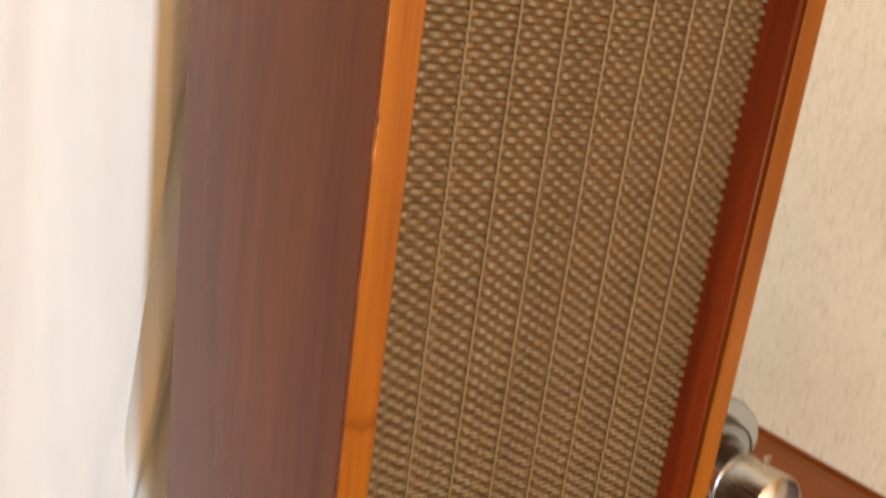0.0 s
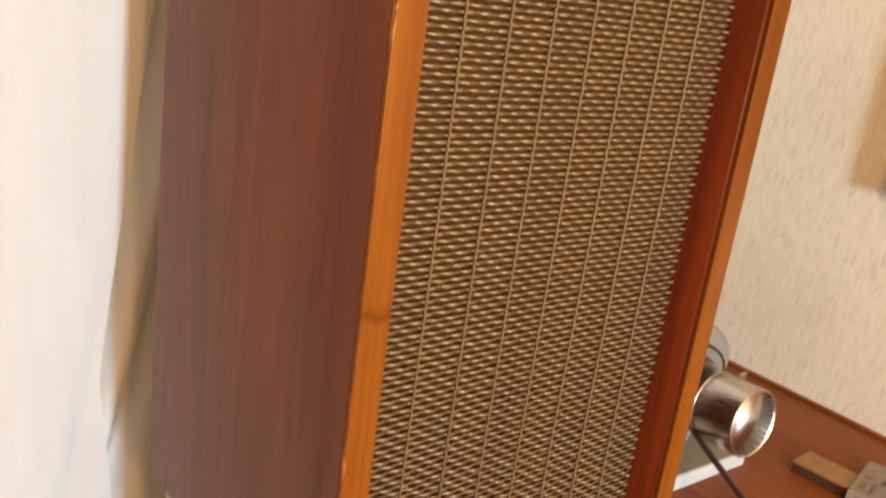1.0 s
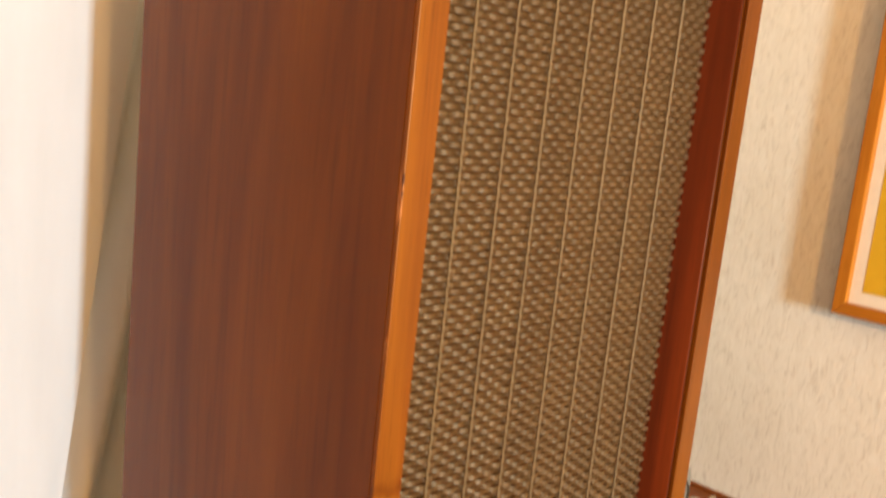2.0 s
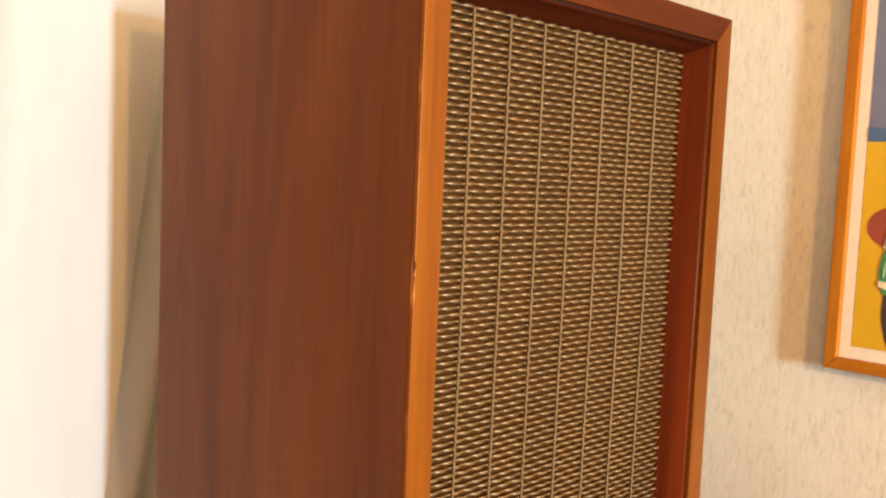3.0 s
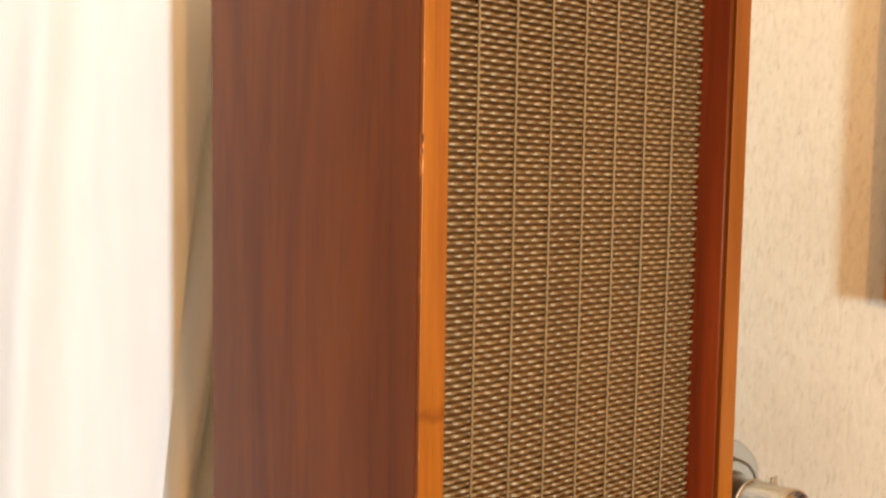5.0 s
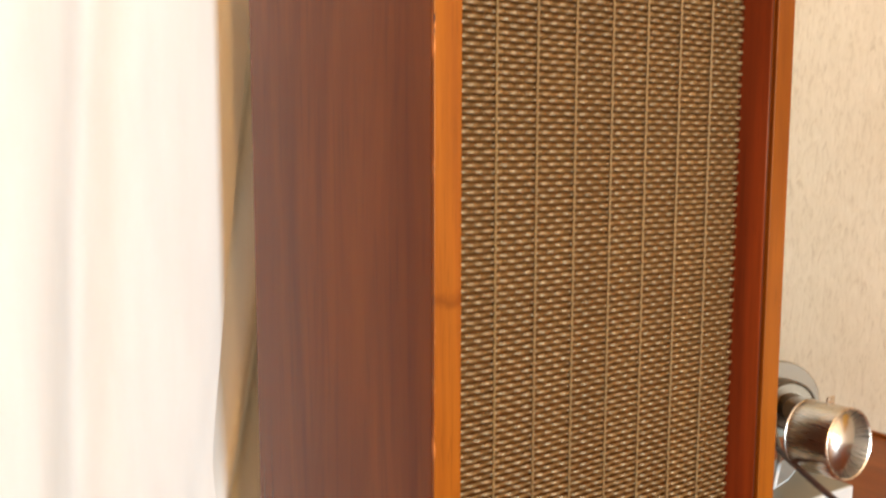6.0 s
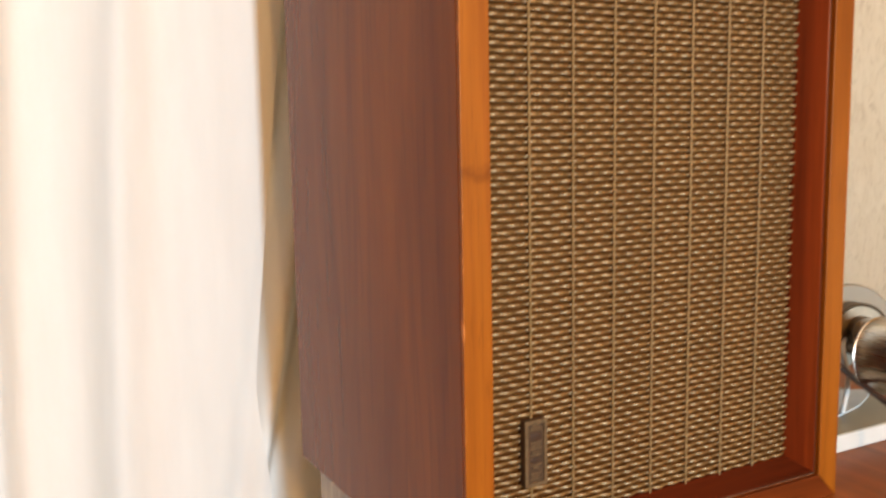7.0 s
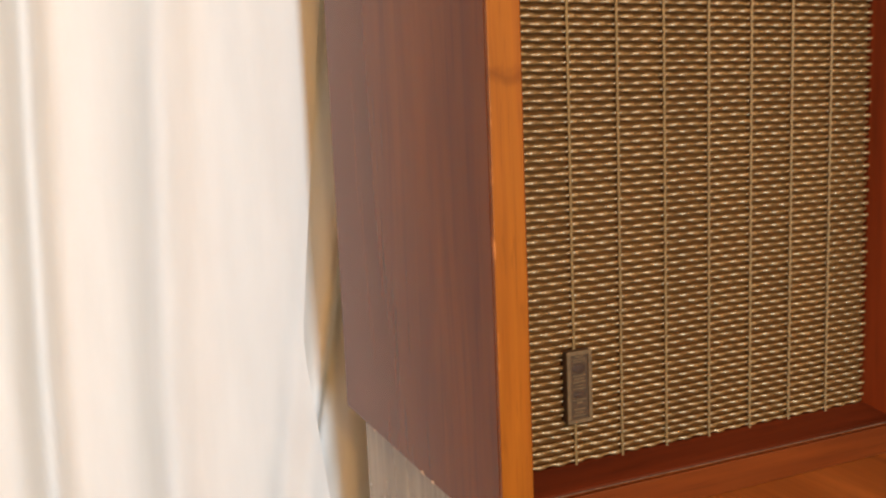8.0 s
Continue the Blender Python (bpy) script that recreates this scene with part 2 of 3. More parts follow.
def box(x0, y0, z0, x1, y1, z1, bevel=0.0, bm=None):
    bm = bm or bmesh.new()
    v = [bm.verts.new((x, y, z)) for x in (x0, x1) for y in (y0, y1) for z in (z0, z1)]
    fs = [bm.faces.new([v[i] for i in q]) for q in ((0, 1, 3, 2), (4, 6, 7, 5), (0, 4, 5, 1), (2, 3, 7, 6), (0, 2, 6, 4), (1, 5, 7, 3))]
    if bevel:
        es = list({e for f in fs for e in f.edges})
        bmesh.ops.bevel(bm, geom=es, offset=bevel, segments=2, profile=0.5, affect="EDGES")
    bmesh.ops.recalc_face_normals(bm, faces=bm.faces[:])
    return bm


def prism(profile, y0, y1, bevel=0.0, axis="y"):
    """A flat outline in two axes, given as pairs, pulled along the third."""
    bm = bmesh.new()
    place = {"y": lambda a, b, c: (a, c, b), "x": lambda a, b, c: (c, a, b), "z": lambda a, b, c: (a, b, c)}[axis]
    lo = [bm.verts.new(place(a, b, y0)) for a, b in profile]
    hi = [bm.verts.new(place(a, b, y1)) for a, b in profile]
    n = len(profile)
    bm.faces.new(lo)
    bm.faces.new(hi[::-1])
    for i in range(n):
        bm.faces.new((lo[i], hi[i], hi[(i + 1) % n], lo[(i + 1) % n]))
    bmesh.ops.recalc_face_normals(bm, faces=bm.faces[:])
    if bevel:
        bmesh.ops.bevel(bm, geom=bm.edges[:], offset=bevel, segments=2, profile=0.5, affect="EDGES")
    return bm


def turned(profile, m, steps=48):
    """A closed outline of (radius, height) pairs turned round the z axis and laid by the matrix m."""
    bm = bmesh.new()
    rings = []
    for r, h in profile:
        rings.append([bm.verts.new((r * cos(2 * pi * k / steps), r * sin(2 * pi * k / steps), h)) for k in range(steps)])
    for a, b in zip(rings, rings[1:]):
        for k in range(steps):
            bm.faces.new((a[k], a[(k + 1) % steps], b[(k + 1) % steps], b[k]))
    for ring in (rings[0], rings[-1]):
        if (ring[0].co - ring[steps // 2].co).length > 1e-5:
            bm.faces.new(ring)
    bmesh.ops.remove_doubles(bm, verts=bm.verts[:], dist=1e-6)
    bmesh.ops.recalc_face_normals(bm, faces=bm.faces[:])
    bmesh.ops.transform(bm, matrix=m, verts=bm.verts[:])
    return bm


def tube(points, radius, sides=8):
    """A round cord along a row of points."""
    bm = bmesh.new()
    pts = [Vector(p) for p in points]
    rings = []
    for i, p in enumerate(pts):
        d = (pts[min(i + 1, len(pts) - 1)] - pts[max(i - 1, 0)]).normalized()
        a = d.cross(Vector((0.13, 0.21, 0.97))).normalized()
        b = d.cross(a)
        rings.append([bm.verts.new(p + (a * cos(2 * pi * k / sides) + b * sin(2 * pi * k / sides)) * radius) for k in range(sides)])
    for r, s in zip(rings, rings[1:]):
        for k in range(sides):
            bm.faces.new((r[k], r[(k + 1) % sides], s[(k + 1) % sides], s[k]))
    bm.faces.new(rings[0])
    bm.faces.new(rings[-1][::-1])
    bmesh.ops.recalc_face_normals(bm, faces=bm.faces[:])
    return bm


def flowing(points, steps=6):
    """The same bent line, rounded into a smooth curve through its points."""
    ps = [Vector(p) for p in points]
    ps = [2 * ps[0] - ps[1]] + ps + [2 * ps[-1] - ps[-2]]
    out = []
    for a, b, c, d in zip(ps, ps[1:], ps[2:], ps[3:]):
        for k in range(steps):
            u = k / steps
            out.append(0.5 * (2 * b + (c - a) * u + (2 * a - 5 * b + 4 * c - d) * u ** 2 + (3 * b - a - 3 * c + d) * u ** 3))
    return out + [ps[-2]]


# ---- the room ----
FLOOR, TOP = -0.74, 1.72
X0, X1, Y0, Y1 = -2.3, 0.7213, -3.0, 0.56
structure("floor", box(X0 - 0.12, Y0 - 0.12, FLOOR - 0.1, X1 + 0.12, Y1 + 0.12, FLOOR), floor_wood, "brown wooden floor of the room", "floor")
structure("ceiling", box(X0 - 0.12, Y0 - 0.12, TOP, X1 + 0.12, Y1 + 0.12, TOP + 0.1), ceiling_mat, "pale painted ceiling of the room", "ceiling")
structure("wall_east", box(X1, Y0, FLOOR, X1 + 0.12, Y1, TOP), paper_wall, "cream wallpaper with an upright slub relief", "wall")
structure("wall_west", box(X0 - 0.12, Y0, FLOOR, X0, Y1, TOP), painted_wall, "plain warm painted wall", "wall")
# the wall with the window that lets the daylight in
WX0, WX1, WZ0, WZ1 = -0.38, -0.07, 0.20, 0.76
south = bmesh.new()
for x0, z0, x1, z1 in ((X0 - 0.12, FLOOR, WX0, TOP), (WX1, FLOOR, X1 + 0.12, TOP), (WX0, FLOOR, WX1, WZ0), (WX0, WZ1, WX1, TOP)):
    box(x0, Y0 - 0.12, z0, x1, Y0, z1, 0, south)
structure("wall_south", south, painted_wall, "plain warm painted wall with a small window", "wall")
window = thing("window_1", (0, 0, 0), "small window with a plain wooden frame", "window", "", "structure")
for x0, z0, x1, z1 in ((WX0, WZ0, WX0 + 0.025, WZ1), (WX1 - 0.025, WZ0, WX1, WZ1), (WX0 + 0.025, WZ0, WX1 - 0.025, WZ0 + 0.025), (WX0 + 0.025, WZ1 - 0.025, WX1 - 0.025, WZ1)):
    part("window_frame", box(x0, Y0 - 0.08, z0, x1, Y0 - 0.03, z1, 0.002), frame_wood, window)
part("window_sill", box(WX0 - 0.03, Y0 + 0.001, WZ0 - 0.024, WX1 + 0.03, Y0 + 0.03, WZ0 - 0.004, 0.002), frame_wood_flat, window)
structure("wall_north", box(X0 - 0.12, Y1, FLOOR, X1 + 0.12, Y1 + 0.12, TOP), paper_wall, "cream papered wall behind the curtain", "wall")


# ---- the curtains ----
def curtain_sheet(name, x_left, edge, y, seed, label):
    """A hanging cloth with soft folds; edge(z) is its free side."""
    bm = bmesh.new()
    nx, nz = 420, 120
    rnd = random.Random(seed)
    ph = [rnd.uniform(0, 6.28) for _ in range(4)]
    creases = [(-0.205, 0.034, 0.014, 0.03), (-0.098, 0.016, 0.020, 0.05), (0.037, 0.020, 0.011, 0.16), (0.090, 0.022, 0.012, 0.20), (0.066, -0.012, 0.010, 0.18)] + [(-0.33 - 0.13 * k + rnd.uniform(-0.03, 0.03), rnd.uniform(0.02, 0.04), rnd.uniform(0.012, 0.024), 0.03) for k in range(14)]
    z0, z1 = FLOOR + 0.015, TOP - 0.06
    grid = []
    for j in range(nz + 1):
        z = z0 + (z1 - z0) * j / nz
        row = []
        for i in range(nx + 1):
            x = edge(z) - (edge(z) - x_left) * (i / nx) ** 1.3
            s = x + 0.02 * sin(2.1 * z + ph[0])
            fold = 0.007 * sin(2 * pi * s / 0.26 + ph[1]) + 0.004 * sin(2 * pi * s / 0.093 + ph[2] + 0.7 * z)
            for c, deep, wide, slant in creases:
                fold += deep * math.exp(-((s - c - slant * (z - 0.2)) / wide) ** 2)
            fold *= min(1.0, 0.12 + abs(x - edge(z)) / 0.16)
            row.append(bm.verts.new((x, y + fold, z)))
        grid.append(row)
    for a, b in zip(grid, grid[1:]):
        for i in range(nx):
            bm.faces.new((a[i], a[i + 1], b[i + 1], b[i]))
    ob = new(name, mesh_of(name, bm, curtain_mat))
    ob.data.polygons.foreach_set("use_smooth", [True] * len(ob.data.polygons))
    return tagged(ob, label, "curtain", "window curtains")


curtain_sheet("curtain", -2.2, lambda z: 0.115 * math.hypot(z - 0.03, 0.02) - 0.0085, 0.394, 3, "white hanging curtain with soft upright folds")
curtain_sheet("curtain", -0.45, lambda z: 0.60, 0.408, 8, "white curtain panel hanging behind the loudspeaker")


# ---- the sideboard ----
def sideboard():
    t = thing("sideboard", (0.012, 0, 0), "reddish brown polished wooden sideboard against the wall", "sideboard")
    w, y0, y1 = X1 - 0.012 - 0.002, -1.1, 0.284
    part("top", box(0, y0, -0.012, w, y1, 0, 0.0015), table_wood, t)
    part("back_lip", box(w - 0.006, y0, 0.0003, w, y1, 0.0042, 0.0012), table_wood, t, "thin strip along the wall")
    part("body", box(0.001, y0 + 0.03, -0.55, w - 0.01, y1 - 0.004, -0.0125, 0.002), side_wood, t, "greyish varnished carcass")
    for x in (0.2, w - 0.06):
        for y in (y0 + 0.08, 0.20):
            bm = turned([(0.013, 0.0), (0.02, 0.189)], Matrix.Translation((x, y, FLOOR + 0.0)))
            part("leg", bm, table_wood, t)
    return t


sideboard()


# ---- the loudspeaker ----
W, D, H, R, DEEP, INSET = 0.3161, 0.2857, 0.5871, 0.019, 0.0237, 0.0088


def loudspeaker():
    t = thing("loudspeaker", (0, 0, 0), "vintage walnut loudspeaker with a woven brown grille, toed into the corner", "loudspeaker")
    fr = 0.0032
    for x0 in (0.0, W - R):
        part("side_panel", box(x0, fr, 0.0, x0 + R, D, H, 0.0006), veneer, t, "dark walnut veneered side")
    for z0 in (0.0, H - R):
        part("end_panel", box(R, fr, z0, W - R, D, z0 + R), veneer, t)
    part("back_panel", box(R, D - 0.018, R, W - R, D - 0.002, H - R), backing, t)
    front = new("front_frame")
    front.parent = t
    # four mitred rails, each with a splayed inner cheek
    def rail(name, quad, cheek, mat, inner):
        b = bmesh.new()
        o = [b.verts.new((x, 0.0, z)) for x, z in quad]
        bk = [b.verts.new((x, fr, z)) for x, z in quad]
        b.faces.new(o)
        b.faces.new(bk[::-1])
        for i in range(4):
            b.faces.new((o[i], bk[i], bk[(i + 1) % 4], o[(i + 1) % 4]))
        bmesh.ops.recalc_face_normals(b, faces=b.faces[:])
        bmesh.ops.bevel(b, geom=b.edges[:], offset=0.0006, segments=2, profile=0.5, affect="EDGES")
        r = part(name, b, mat, front)
        # the cheek's section, as inset from the opening and depth: a rounded nose, then the splay
        c = bmesh.new()
        (ax, az), (bx, bz), (cx, cz), (dx, dz) = cheek
        section = ((0.0006, DEEP + 0.004), (0.0006, 0.0052), (0.0008, 0.0042), (0.0014, 0.0037), (0.0021, 0.0039), (0.0027, 0.0050), (INSET, DEEP), (INSET, DEEP + 0.004))
        ends = []
        for x0, z0, x1, z1 in ((ax, az, cx, cz), (bx, bz, dx, dz)):
            ends.append([c.verts.new((x0 + (x1 - x0) * a / INSET, y, z0 + (z1 - z0) * a / INSET)) for a, y in section])
        m = len(section)
        for k in range(m):
            f = c.faces.new((ends[0][k], ends[0][(k + 1) % m], ends[1][(k + 1) % m], ends[1][k]))
            f.smooth = 1 <= k <= 4
        c.faces.new(ends[0])
        c.faces.new(ends[1][::-1])
        bmesh.ops.recalc_face_normals(c, faces=c.faces[:])
        part("cheek", c, inner, r, "splayed inner cheek of red-brown wood")
    e = INSET
    i0, i1, j0, j1 = R, W - R, R, H - R
    rail("rail", ((0, 0), (R, R), (R, H - R), (0, H)), ((i0, j0), (i0, j1), (i0 + e, j0 + e), (i0 + e, j1 - e)), walnut_worn, cheek_up)
    rail("rail", ((W, 0), (W, H), (W - R, H - R), (W - R, R)), ((i1, j0), (i1, j1), (i1 - e, j0 + e), (i1 - e, j1 - e)), walnut_up, cheek_up)
    rail("rail", ((0, 0), (W, 0), (W - R, R), (R, R)), ((i0, j0), (i1, j0), (i0 + e, j0 + e), (i1 - e, j0 + e)), walnut_across, cheek_across_shaded)
    rail("rail", ((0, H), (R, H - R), (W - R, H - R), (W, H)), ((i0, j1), (i1, j1), (i0 + e, j1 - e), (i1 - e, j1 - e)), walnut_across, cheek_across_shaded)
    # a dark bead between each rail and its cheek
    for x0, x1, z0, z1, mat in ((i0, i0 + 0.0006, j0, j1, bead_dark), (i1 - 0.0006, i1, j0, j1, bead_dark), (i0, i1, j0, j0 + 0.0006, dust), (i0, i1, j1 - 0.0006, j1, bead_dark)):
        part("bead", box(x0, 0.0040, z0, x1, 0.0060, z1), mat, front, "thin bead round the opening")
    # the grille: backing, yarns and upright cords
    grille = new("grille")
    grille.parent = t
    part("backing", box(R + 0.001, DEEP + 0.0035, R + 0.001, W - R - 0.001, DEEP + 0.0055, H - R - 0.001), backing, grille, "dark cloth behind the weave")
    gx0, gx1, gz0, gz1 = R + e - 0.002, W - R - e + 0.002, R + e - 0.001, H - R - e + 0.001
    first, pitch = 0.0602, 0.0322
    step, low = 0.00410, 0.0292
    meshes = []
    for phase in (0, 1):
        b = bmesh.new()
        n = 208
        rings = []
        for k in range(n + 1):
            x = gx0 + (gx1 - gx0) * k / n
            u = (x - first) / pitch
            # five crossings to a cell: over in one row, under in the next
            wave = math.tanh(1.5 * cos(5 * pi * (u - 0.1) + pi * phase)) / math.tanh(1.5)
            dy, hz, hy = -0.00078 * wave, 0.00112 + 0.00022 * wave, 0.0008
            dz = 0.00012 * sin(7.3 * u + 2 * phase)
            rings.append([b.verts.new((x, DEEP + 0.0012 + dy + a * hy, dz + c * hz)) for a, c in ((-0.9, -0.55), (-1.05, 0.1), (-0.75, 0.7), (0.1, 1), (1, 0), (0.1, -1))])
        for r0, r1 in zip(rings, rings[1:]):
            for k in range(6):
                b.faces.new((r0[k], r0[(k + 1) % 6], r1[(k + 1) % 6], r1[k]))
        bmesh.ops.recalc_face_normals(b, faces=b.faces[:])
        me = mesh_of("yarn", b, yarn_mat)
        me.polygons.foreach_set("use_smooth", [True] * len(me.polygons))
        meshes.append(me)
    rnd = random.Random(5)
    for k in range(130):
        ob = new("yarn", meshes[k % 2])
        ob.parent = grille
        ob.location = (0, rnd.uniform(-0.0002, 0.0002), low + k * step + rnd.uniform(-0.00016, 0.00016))
    b = bmesh.new()
    n = 128
    rings = []
    for k in range(n + 1):
        z = gz0 + (gz1 - 0.0025 - gz0) * k / n
        y = DEEP - 0.0007 - 0.0002 * cos(pi * k)
        dx = 0.00012 * sin(k * 1.7)
        rings.append([b.verts.new((dx + a, y + c, z)) for a, c in ((-0.00085, 0.0), (0, -0.0008), (0.00085, 0.0), (0, 0.0008))])
    for r0, r1 in zip(rings, rings[1:]):
        for k in range(4):
            b.faces.new((r0[k], r0[(k + 1) % 4], r1[(k + 1) % 4], r1[k]))
    bmesh.ops.recalc_face_normals(b, faces=b.faces[:])
    me = mesh_of("cord", b, cord_mat)
    for k in range(7):
        ob = new("cord", me)
        ob.parent = grille
        ob.location.x = first + k * pitch
        tagged(ob, "thin gold upright cord")
    # veneer chipped along the lower edge of the side and at the front corner
    for y, w, h in ((0.118, 0.007, 0.0022), (0.100, 0.005, 0.0017), (0.070, 0.004, 0.0013), (0.215, 0.0025, 0.0010)):
        part("chip", prism(((y - w / 2, -0.0002), (y - w * 0.2, h), (y + w * 0.3, h * 0.7), (y + w / 2, -0.0002)), -0.0003, 0.0006, 0, "x"), bare, t, "pale bare chip in the veneer")
    for z, w, h in ((0.412, 0.0008, 0.0045), (0.405, 0.0004, 0.0025)):
        part("chip", prism(((-0.0001, z - h), (w, z - h * 0.2), (w * 0.8, z + h * 0.3), (-0.0001, z + h * 0.5)), -0.0001, 0.0004, 0, "y"), bead_dark, t, "dark nick in the corner")
    # the badge, with its mark as plain relief
    bx0, bx1, bz0, bz1 = 0.0526, 0.0692, 0.0539, 0.0966
    yb = DEEP - 0.0042
    badge = part("badge", box(bx0, yb, bz0, bx1, DEEP + 0.001, bz1, 0.0008), badge_mat, t, "small upright dark bronze maker's plate")
    bw, bh = bx1 - bx0, bz1 - bz0
    for x0, z0, x1, z1 in ((0, 0, bw, 0.0026), (0, bh - 0.0026, bw, bh), (0, 0.0026, 0.0024, bh - 0.0026), (bw - 0.0024, 0.0026, bw, bh - 0.0026)):
        part("border", box(bx0 + x0, yb - 0.0011, bz0 + z0, bx0 + x1, yb + 0.0004, bz0 + z1, 0.0003), badge_rim, badge, "raised bronze border")
    mid = bx0 + bw / 2
    for z, half, tall in ((0.0392, 0.0030, 0.0004), (0.0376, 0.0042, 0.0004), (0.0362, 0.0042, 0.0003), (0.0280, 0.0044, 0.0004), (0.0262, 0.0034, 0.0004), (0.0244, 0.0044, 0.0005), (0.0222, 0.0028, 0.0004), (0.0204, 0.0044, 0.0004), (0.0138, 0.0044, 0.0003), (0.0122, 0.0020, 0.0006), (0.0082, 0.0040, 0.0004), (0.0064, 0.0030, 0.0004), (0.0046, 0.0040, 0.0004)):
        part("mark", box(mid - half, yb - 0.0005, bz0 + z - tall, mid + half, yb + 0.0004, bz0 + z + tall), badge_rim, badge, "worn raised bar")
    for z, half, flat in ((0.0322, 0.0044, 0.62), (0.0168, 0.0038, 0.48)):
        m = Matrix.Translation((mid, yb + 0.0004, bz0 + z)) @ Matrix.Rotation(radians(90), 4, "X") @ Matrix.Diagonal((1, flat, 1, 1))
        part("seal", turned([(0.0, 0.0), (half, 0.0), (half, 0.0007), (half * 0.8, 0.0010), (0.0, 0.0012)], m, 24), badge_mark, badge, "dark raised oval")
    return t


loudspeaker()


# ---- the picture on the wall ----
def picture():
    xw = X1
    t = thing("framed_picture", (xw, 0.0690, 0.262), "framed poster in yellow and grey-blue in an orange wooden frame", "picture")
    w, h, f, off, th = 0.42, 0.60, 0.0135, 0.004, 0.017

    def bar(quad, mat):
        bm = prism(quad, -off - th, -off, 0.0012, "x")
        part("frame_rail", bm, mat, t)
    bar(((0, 0), (0, h), (-f, h - f), (-f, f)), frame_wood)
    bar(((-w, 0), (-w + f, f), (-w + f, h - f), (-w, h)), frame_wood)
    bar(((0, 0), (-f, f), (-w + f, f), (-w, 0)), frame_wood_flat)
    bar(((0, h), (-w, h), (-w + f, h - f), (-f, h - f)), frame_wood_flat)
    part("mat_board", box(-off - 0.008, -w + f * 0.6, f * 0.6, -off - 0.002, -f * 0.6, h - f * 0.6), mat_board, t, "cream mat")
    m0, m1 = -0.0265, -w + 0.0265
    x = -off - 0.008

    def patch(name, outline, mat, lift):
        part(name, prism(outline, x - lift - 0.0004, x - lift, 0, "x"), mat, t)
    patch("lower_field", ((m0, 0.0275), (m1, 0.0275), (m1, 0.256), (m0, 0.256)), print_yellow, 0)
    patch("upper_field", ((m0, 0.256), (m1, 0.256), (m1, h - 0.0275), (m0, h - 0.0275)), print_blue, 0)
    patch("band", ((m0, 0.256), (-0.054, 0.256), (-0.0565, 0.259), (-0.0565, 0.268), (-0.054, 0.2705), (m0, 0.2715)), print_deep_blue, 0.0006)

    def oval(cy, cz, ry, rz, tilt=0.0, n=28):
        a = radians(tilt)
        pts = [(ry * cos(2 * pi * k / n), rz * sin(2 * pi * k / n)) for k in range(n)]
        return [(cy + p * cos(a) - q * sin(a), cz + p * sin(a) + q * cos(a)) for p, q in pts]
    patch("red_shape", oval(-0.066, 0.163, 0.0325, 0.0235), print_red, 0.0006)
    patch("dark_shape", [(-0.066, 0.0285), (-0.0610, 0.040), (-0.0565, 0.058), (-0.0552, 0.070), (-0.0560, 0.094), (-0.112, 0.094), (-0.108, 0.060), (-0.105, 0.0285)], print_dark, 0.0006)
    patch("green_shape", [(-0.0565, 0.089), (-0.0520, 0.096), (-0.0500, 0.106), (-0.0497, 0.118), (-0.0520, 0.131), (-0.0565, 0.142), (-0.0610, 0.163), (-0.0650, 0.184), (-0.0665, 0.198), (-0.090, 0.198), (-0.104, 0.145), (-0.112, 0.089)], print_green, 0.0012)
    patch("pale_streak", oval(-0.0555, 0.117, 0.0016, 0.0095, 4), print_green_light, 0.0018)
    patch("pale_streak", oval(-0.0700, 0.172, 0.0013, 0.0110, -10), print_green_light, 0.0018)
    patch("cream_band", [(-0.0497, 0.0975), (-0.0497, 0.1040), (-0.0600, 0.1030), (-0.0720, 0.1110), (-0.113, 0.113), (-0.113, 0.104), (-0.0720, 0.1020), (-0.0600, 0.0945)], print_cream, 0.0018)
    patch("cream_ring", oval(-0.067, 0.1465, 0.0130, 0.0195), print_cream, 0.0018)
    patch("cream_lapel", [(-0.0525, 0.140), (-0.0545, 0.155), (-0.0590, 0.153), (-0.0580, 0.139)], print_cream, 0.0018)
    patch("dark_oval", oval(-0.067, 0.1465, 0.0088, 0.0135), print_dark_green, 0.0024)
    patch("cap", [(-0.0640, 0.2000), (-0.0640, 0.2040), (-0.090, 0.2070), (-0.090, 0.1980)], print_dark, 0.0018)
    return t


picture()


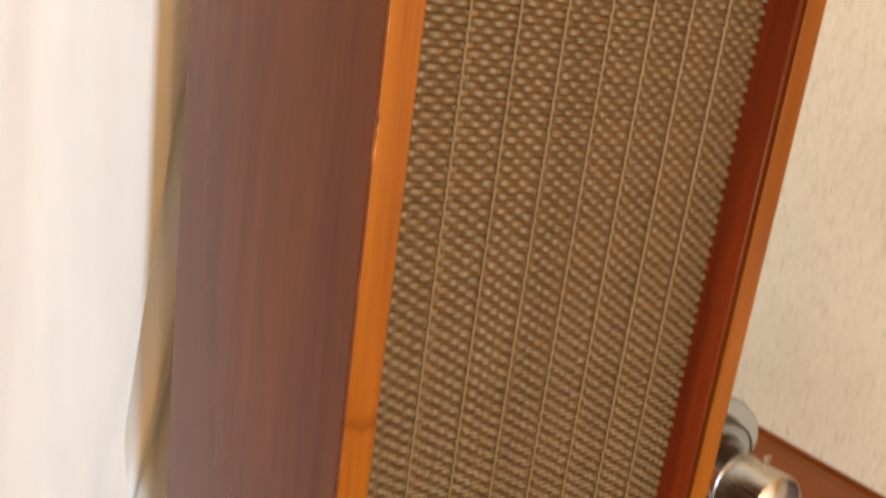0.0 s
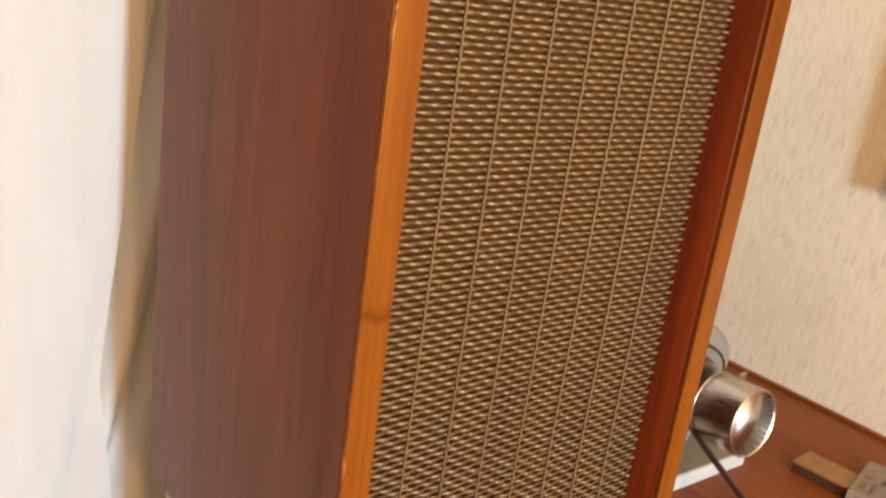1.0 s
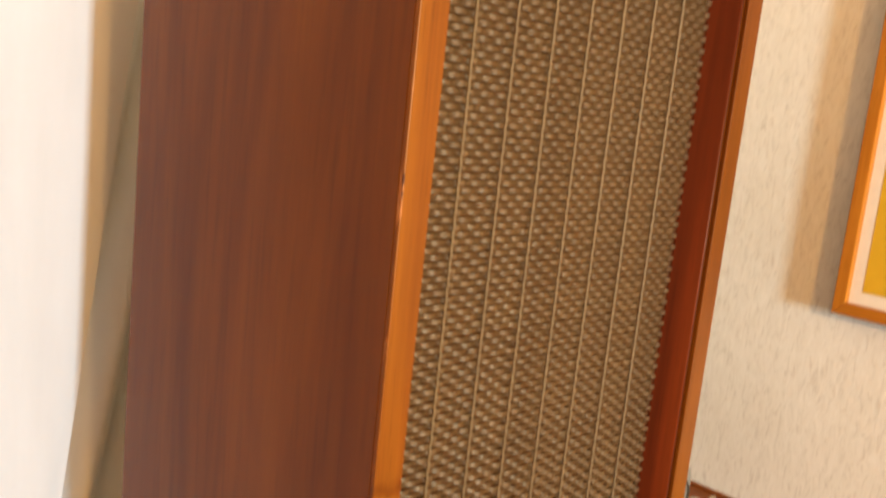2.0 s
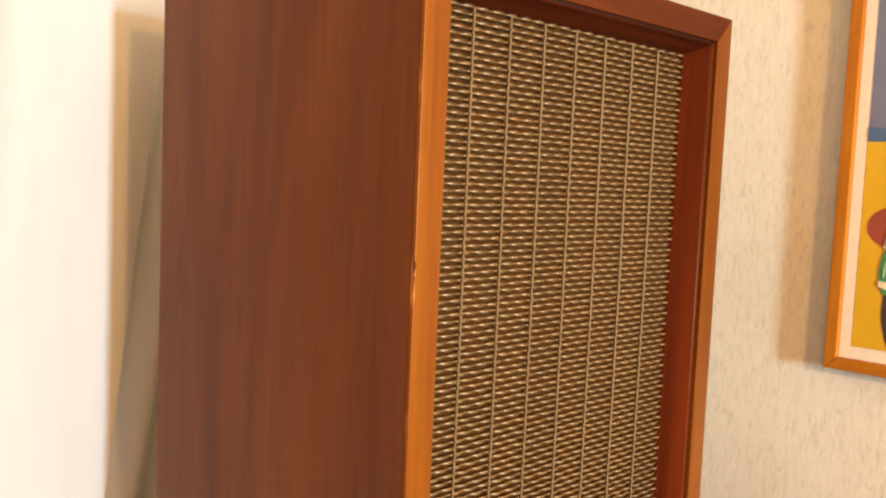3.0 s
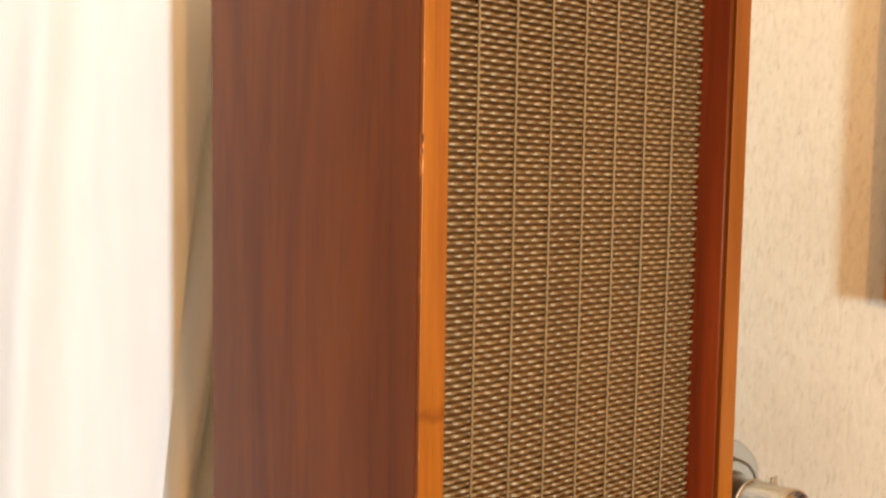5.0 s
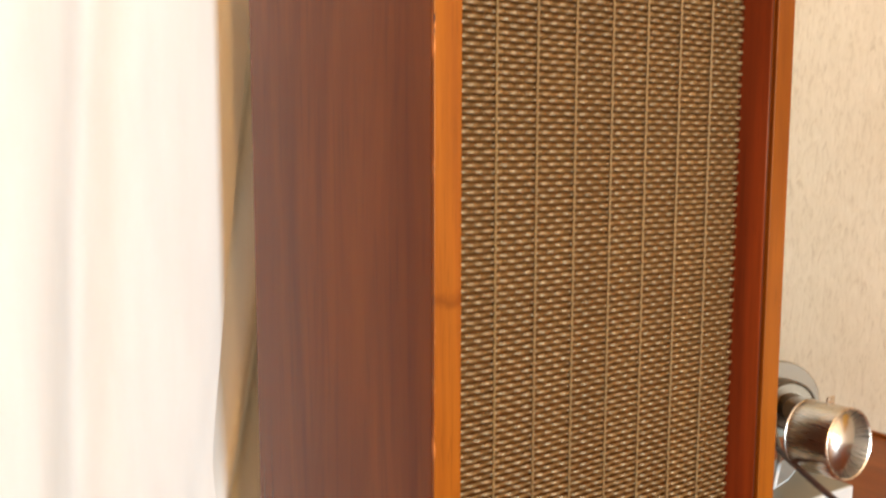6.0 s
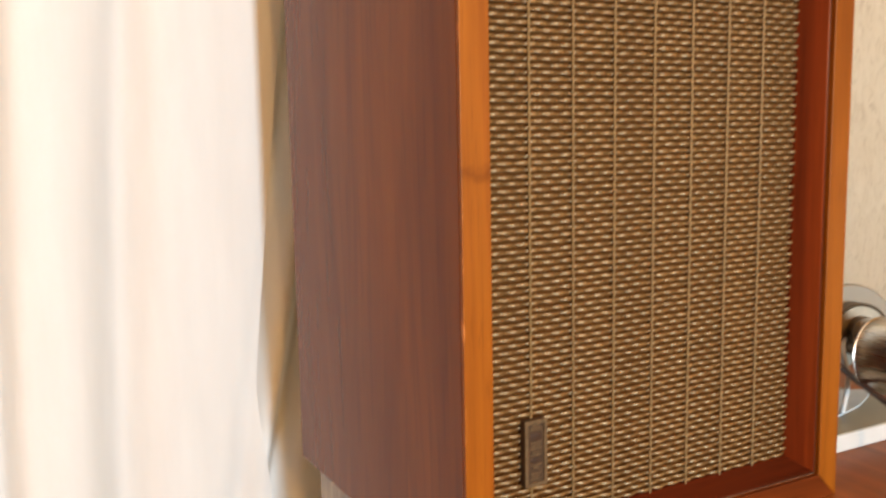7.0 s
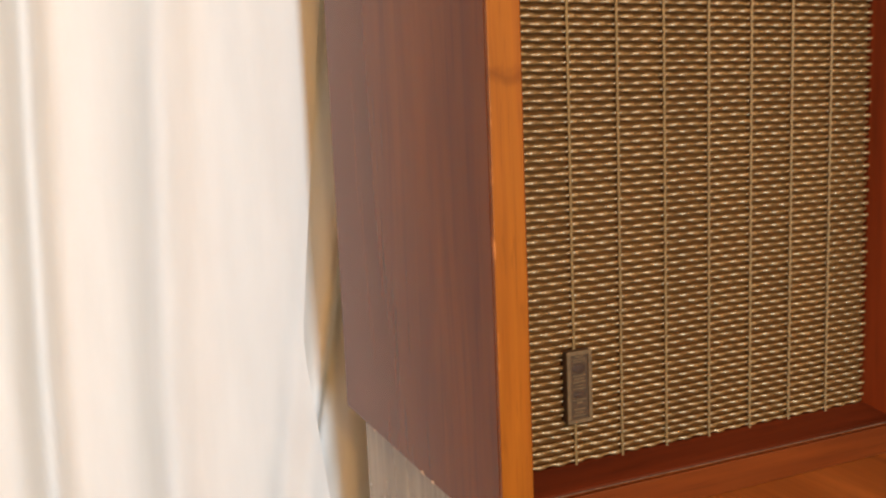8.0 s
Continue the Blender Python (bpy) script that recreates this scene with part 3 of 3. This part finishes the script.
# ---- the spot lamp on the sideboard ----
def spot_lamp():
    t = thing("spot_lamp", (0.50, 0.06, 0.0), "small metal spot lamp with a nickel cup on a white base", "lamp")
    base = part("base", box(-0.16, -0.005, 0.0, 0.012, 0.105, 0.0150, 0.0015), white_paint, t, "white-edged slab")
    part("base_top", box(-0.158, -0.0030, 0.0148, 0.010, 0.103, 0.0156), grey_paint, base, "grey top of the slab")
    axis = Vector((-0.03, -0.98, 0.08)).normalized()
    m = Matrix.Translation((-0.053, -0.040, 0.078)) @ axis.to_track_quat("Z", "Y").to_matrix().to_4x4()
    r, ln = 0.0326, 0.0455
    cup = part("cup", turned([(0.0, -ln), (r - 0.003, -ln), (r, -ln + 0.003), (r, -0.002), (r - 0.0006, 0.0), (r - 0.0018, 0.0), (r - 0.0024, -0.002)], m), chrome, t, "brushed nickel cup", True)
    part("reflector", turned([(r - 0.0022, -0.0015), (r - 0.0032, -0.016), (r - 0.0045, -0.030), (r - 0.012, -0.0385), (0.0, -0.041)], m), bright, cup, "bright bowl inside the cup", True)
    part("tab", box(-0.0445, -0.0110, 0.0960, -0.0335, -0.0084, 0.1125, 0.0012), chrome, cup, "small metal tab")
    part("rim", turned([(r + 0.0004, -ln + 0.001), (r + 0.0012, -ln + 0.002), (r + 0.0004, -ln + 0.003)], m), bright, cup, "", True)
    d = Matrix.Translation((0.011, 0.081, 0.0800)) @ Vector((-0.55, -0.83, 0.05)).to_track_quat("Z", "Y").to_matrix().to_4x4() @ Matrix.Scale(0.84, 4)
    part("back_plate", turned([(0.0, -0.004), (0.046, -0.004), (0.0475, -0.0025), (0.0475, 0.0025), (0.046, 0.004), (0.0, 0.004)], d, 64), dark_grey, t, "round grey plate")
    part("neck", turned([(0.0, 0.004), (0.024, 0.004), (0.028, 0.008), (0.028, 0.030), (0.0300, 0.0315), (0.0300, 0.036), (0.0285, 0.038), (0.0265, 0.0365), (0.016, 0.0365), (0.016, 0.055), (0.0, 0.055)], d), bronze, t, "dull bronze joint")
    foot = [(-0.120, 0.024), (-0.066, 0.028), (-0.053, 0.031), (-0.029, 0.037), (0.000, 0.050), (0.0175, 0.060), (0.0165, 0.068), (0.000, 0.078), (-0.040, 0.080), (-0.120, 0.066)]
    part("foot", prism(foot, 0.0156, 0.0172, 0.0004, "z"), pale_paint, t, "pale flat tongue under the arm")
    arm = tube(flowing([(-0.063, 0.029, 0.0172), (-0.057, 0.031, 0.028), (-0.050, 0.034, 0.040), (-0.045, 0.038, 0.050), (-0.030, 0.056, 0.068), (0.002, 0.074, 0.078)]), 0.0022, 10)
    part("arm", arm, white_paint, t, "bent white arm", True)
    return t


spot_lamp()
flex = tube(flowing([(0.475, 0.130, 0.056), (0.44, 0.090, 0.056), (0.40, 0.018, 0.051), (0.36, -0.064, 0.045), (0.335, -0.13, 0.032), (0.33, -0.2, 0.010), (0.34, -0.3, 0.0035), (0.38, -0.45, 0.0032)]), 0.0028, 8)
tagged(new("flex", mesh_of("flex", flex, cable_mat)), "thin brown lamp flex trailing over the sideboard", "cable")


# ---- small things ----
def block():
    t = thing("wooden_block", (0.548, 0.026, 0.0), "honey brown wooden block with dark sides", "block")
    t.rotation_euler.z = radians(-86)
    part("top", box(0, 0.0, 0.0105, 0.056, 0.036, 0.0130, 0.0008), brass_wood, t)
    part("body", box(0.0005, 0.0005, 0.0, 0.0555, 0.0355, 0.0104, 0.0008), block_end, t)


def packet():
    t = thing("matchbox", (0.548, -0.0315, 0.0), "grey printed card packet with red and grey lettering bars", "box")
    t.rotation_euler.z = radians(-76)
    sl = part("sleeve", box(0, 0.0, 0.0, 0.056, 0.080, 0.0140, 0.001), packet_grey, t)
    for x, y, w, d, mat in ((0.007, 0.010, 0.005, 0.0015, packet_ink), (0.007, 0.0145, 0.005, 0.0045, packet_ink), (0.007, 0.022, 0.005, 0.0015, packet_ink), (0.007, 0.026, 0.005, 0.0015, packet_ink),
                            (0.016, 0.012, 0.0035, 0.010, packet_ink), (0.016, 0.025, 0.0035, 0.006, packet_ink), (0.006, 0.036, 0.0015, 0.010, packet_red), (0.010, 0.036, 0.0015, 0.007, packet_red),
                            (0.014, 0.037, 0.0015, 0.010, packet_red), (0.022, 0.034, 0.003, 0.016, packet_ink)):
        part("print_bar", box(x, y, 0.0140, x + w, y + d, 0.0143), mat, sl)
    for x in (0.008, 0.019, 0.030, 0.041):
        part("print_bar", box(x, -0.0003, 0.004, x + 0.004, 0.0, 0.009), packet_ink, sl)


block()
packet()
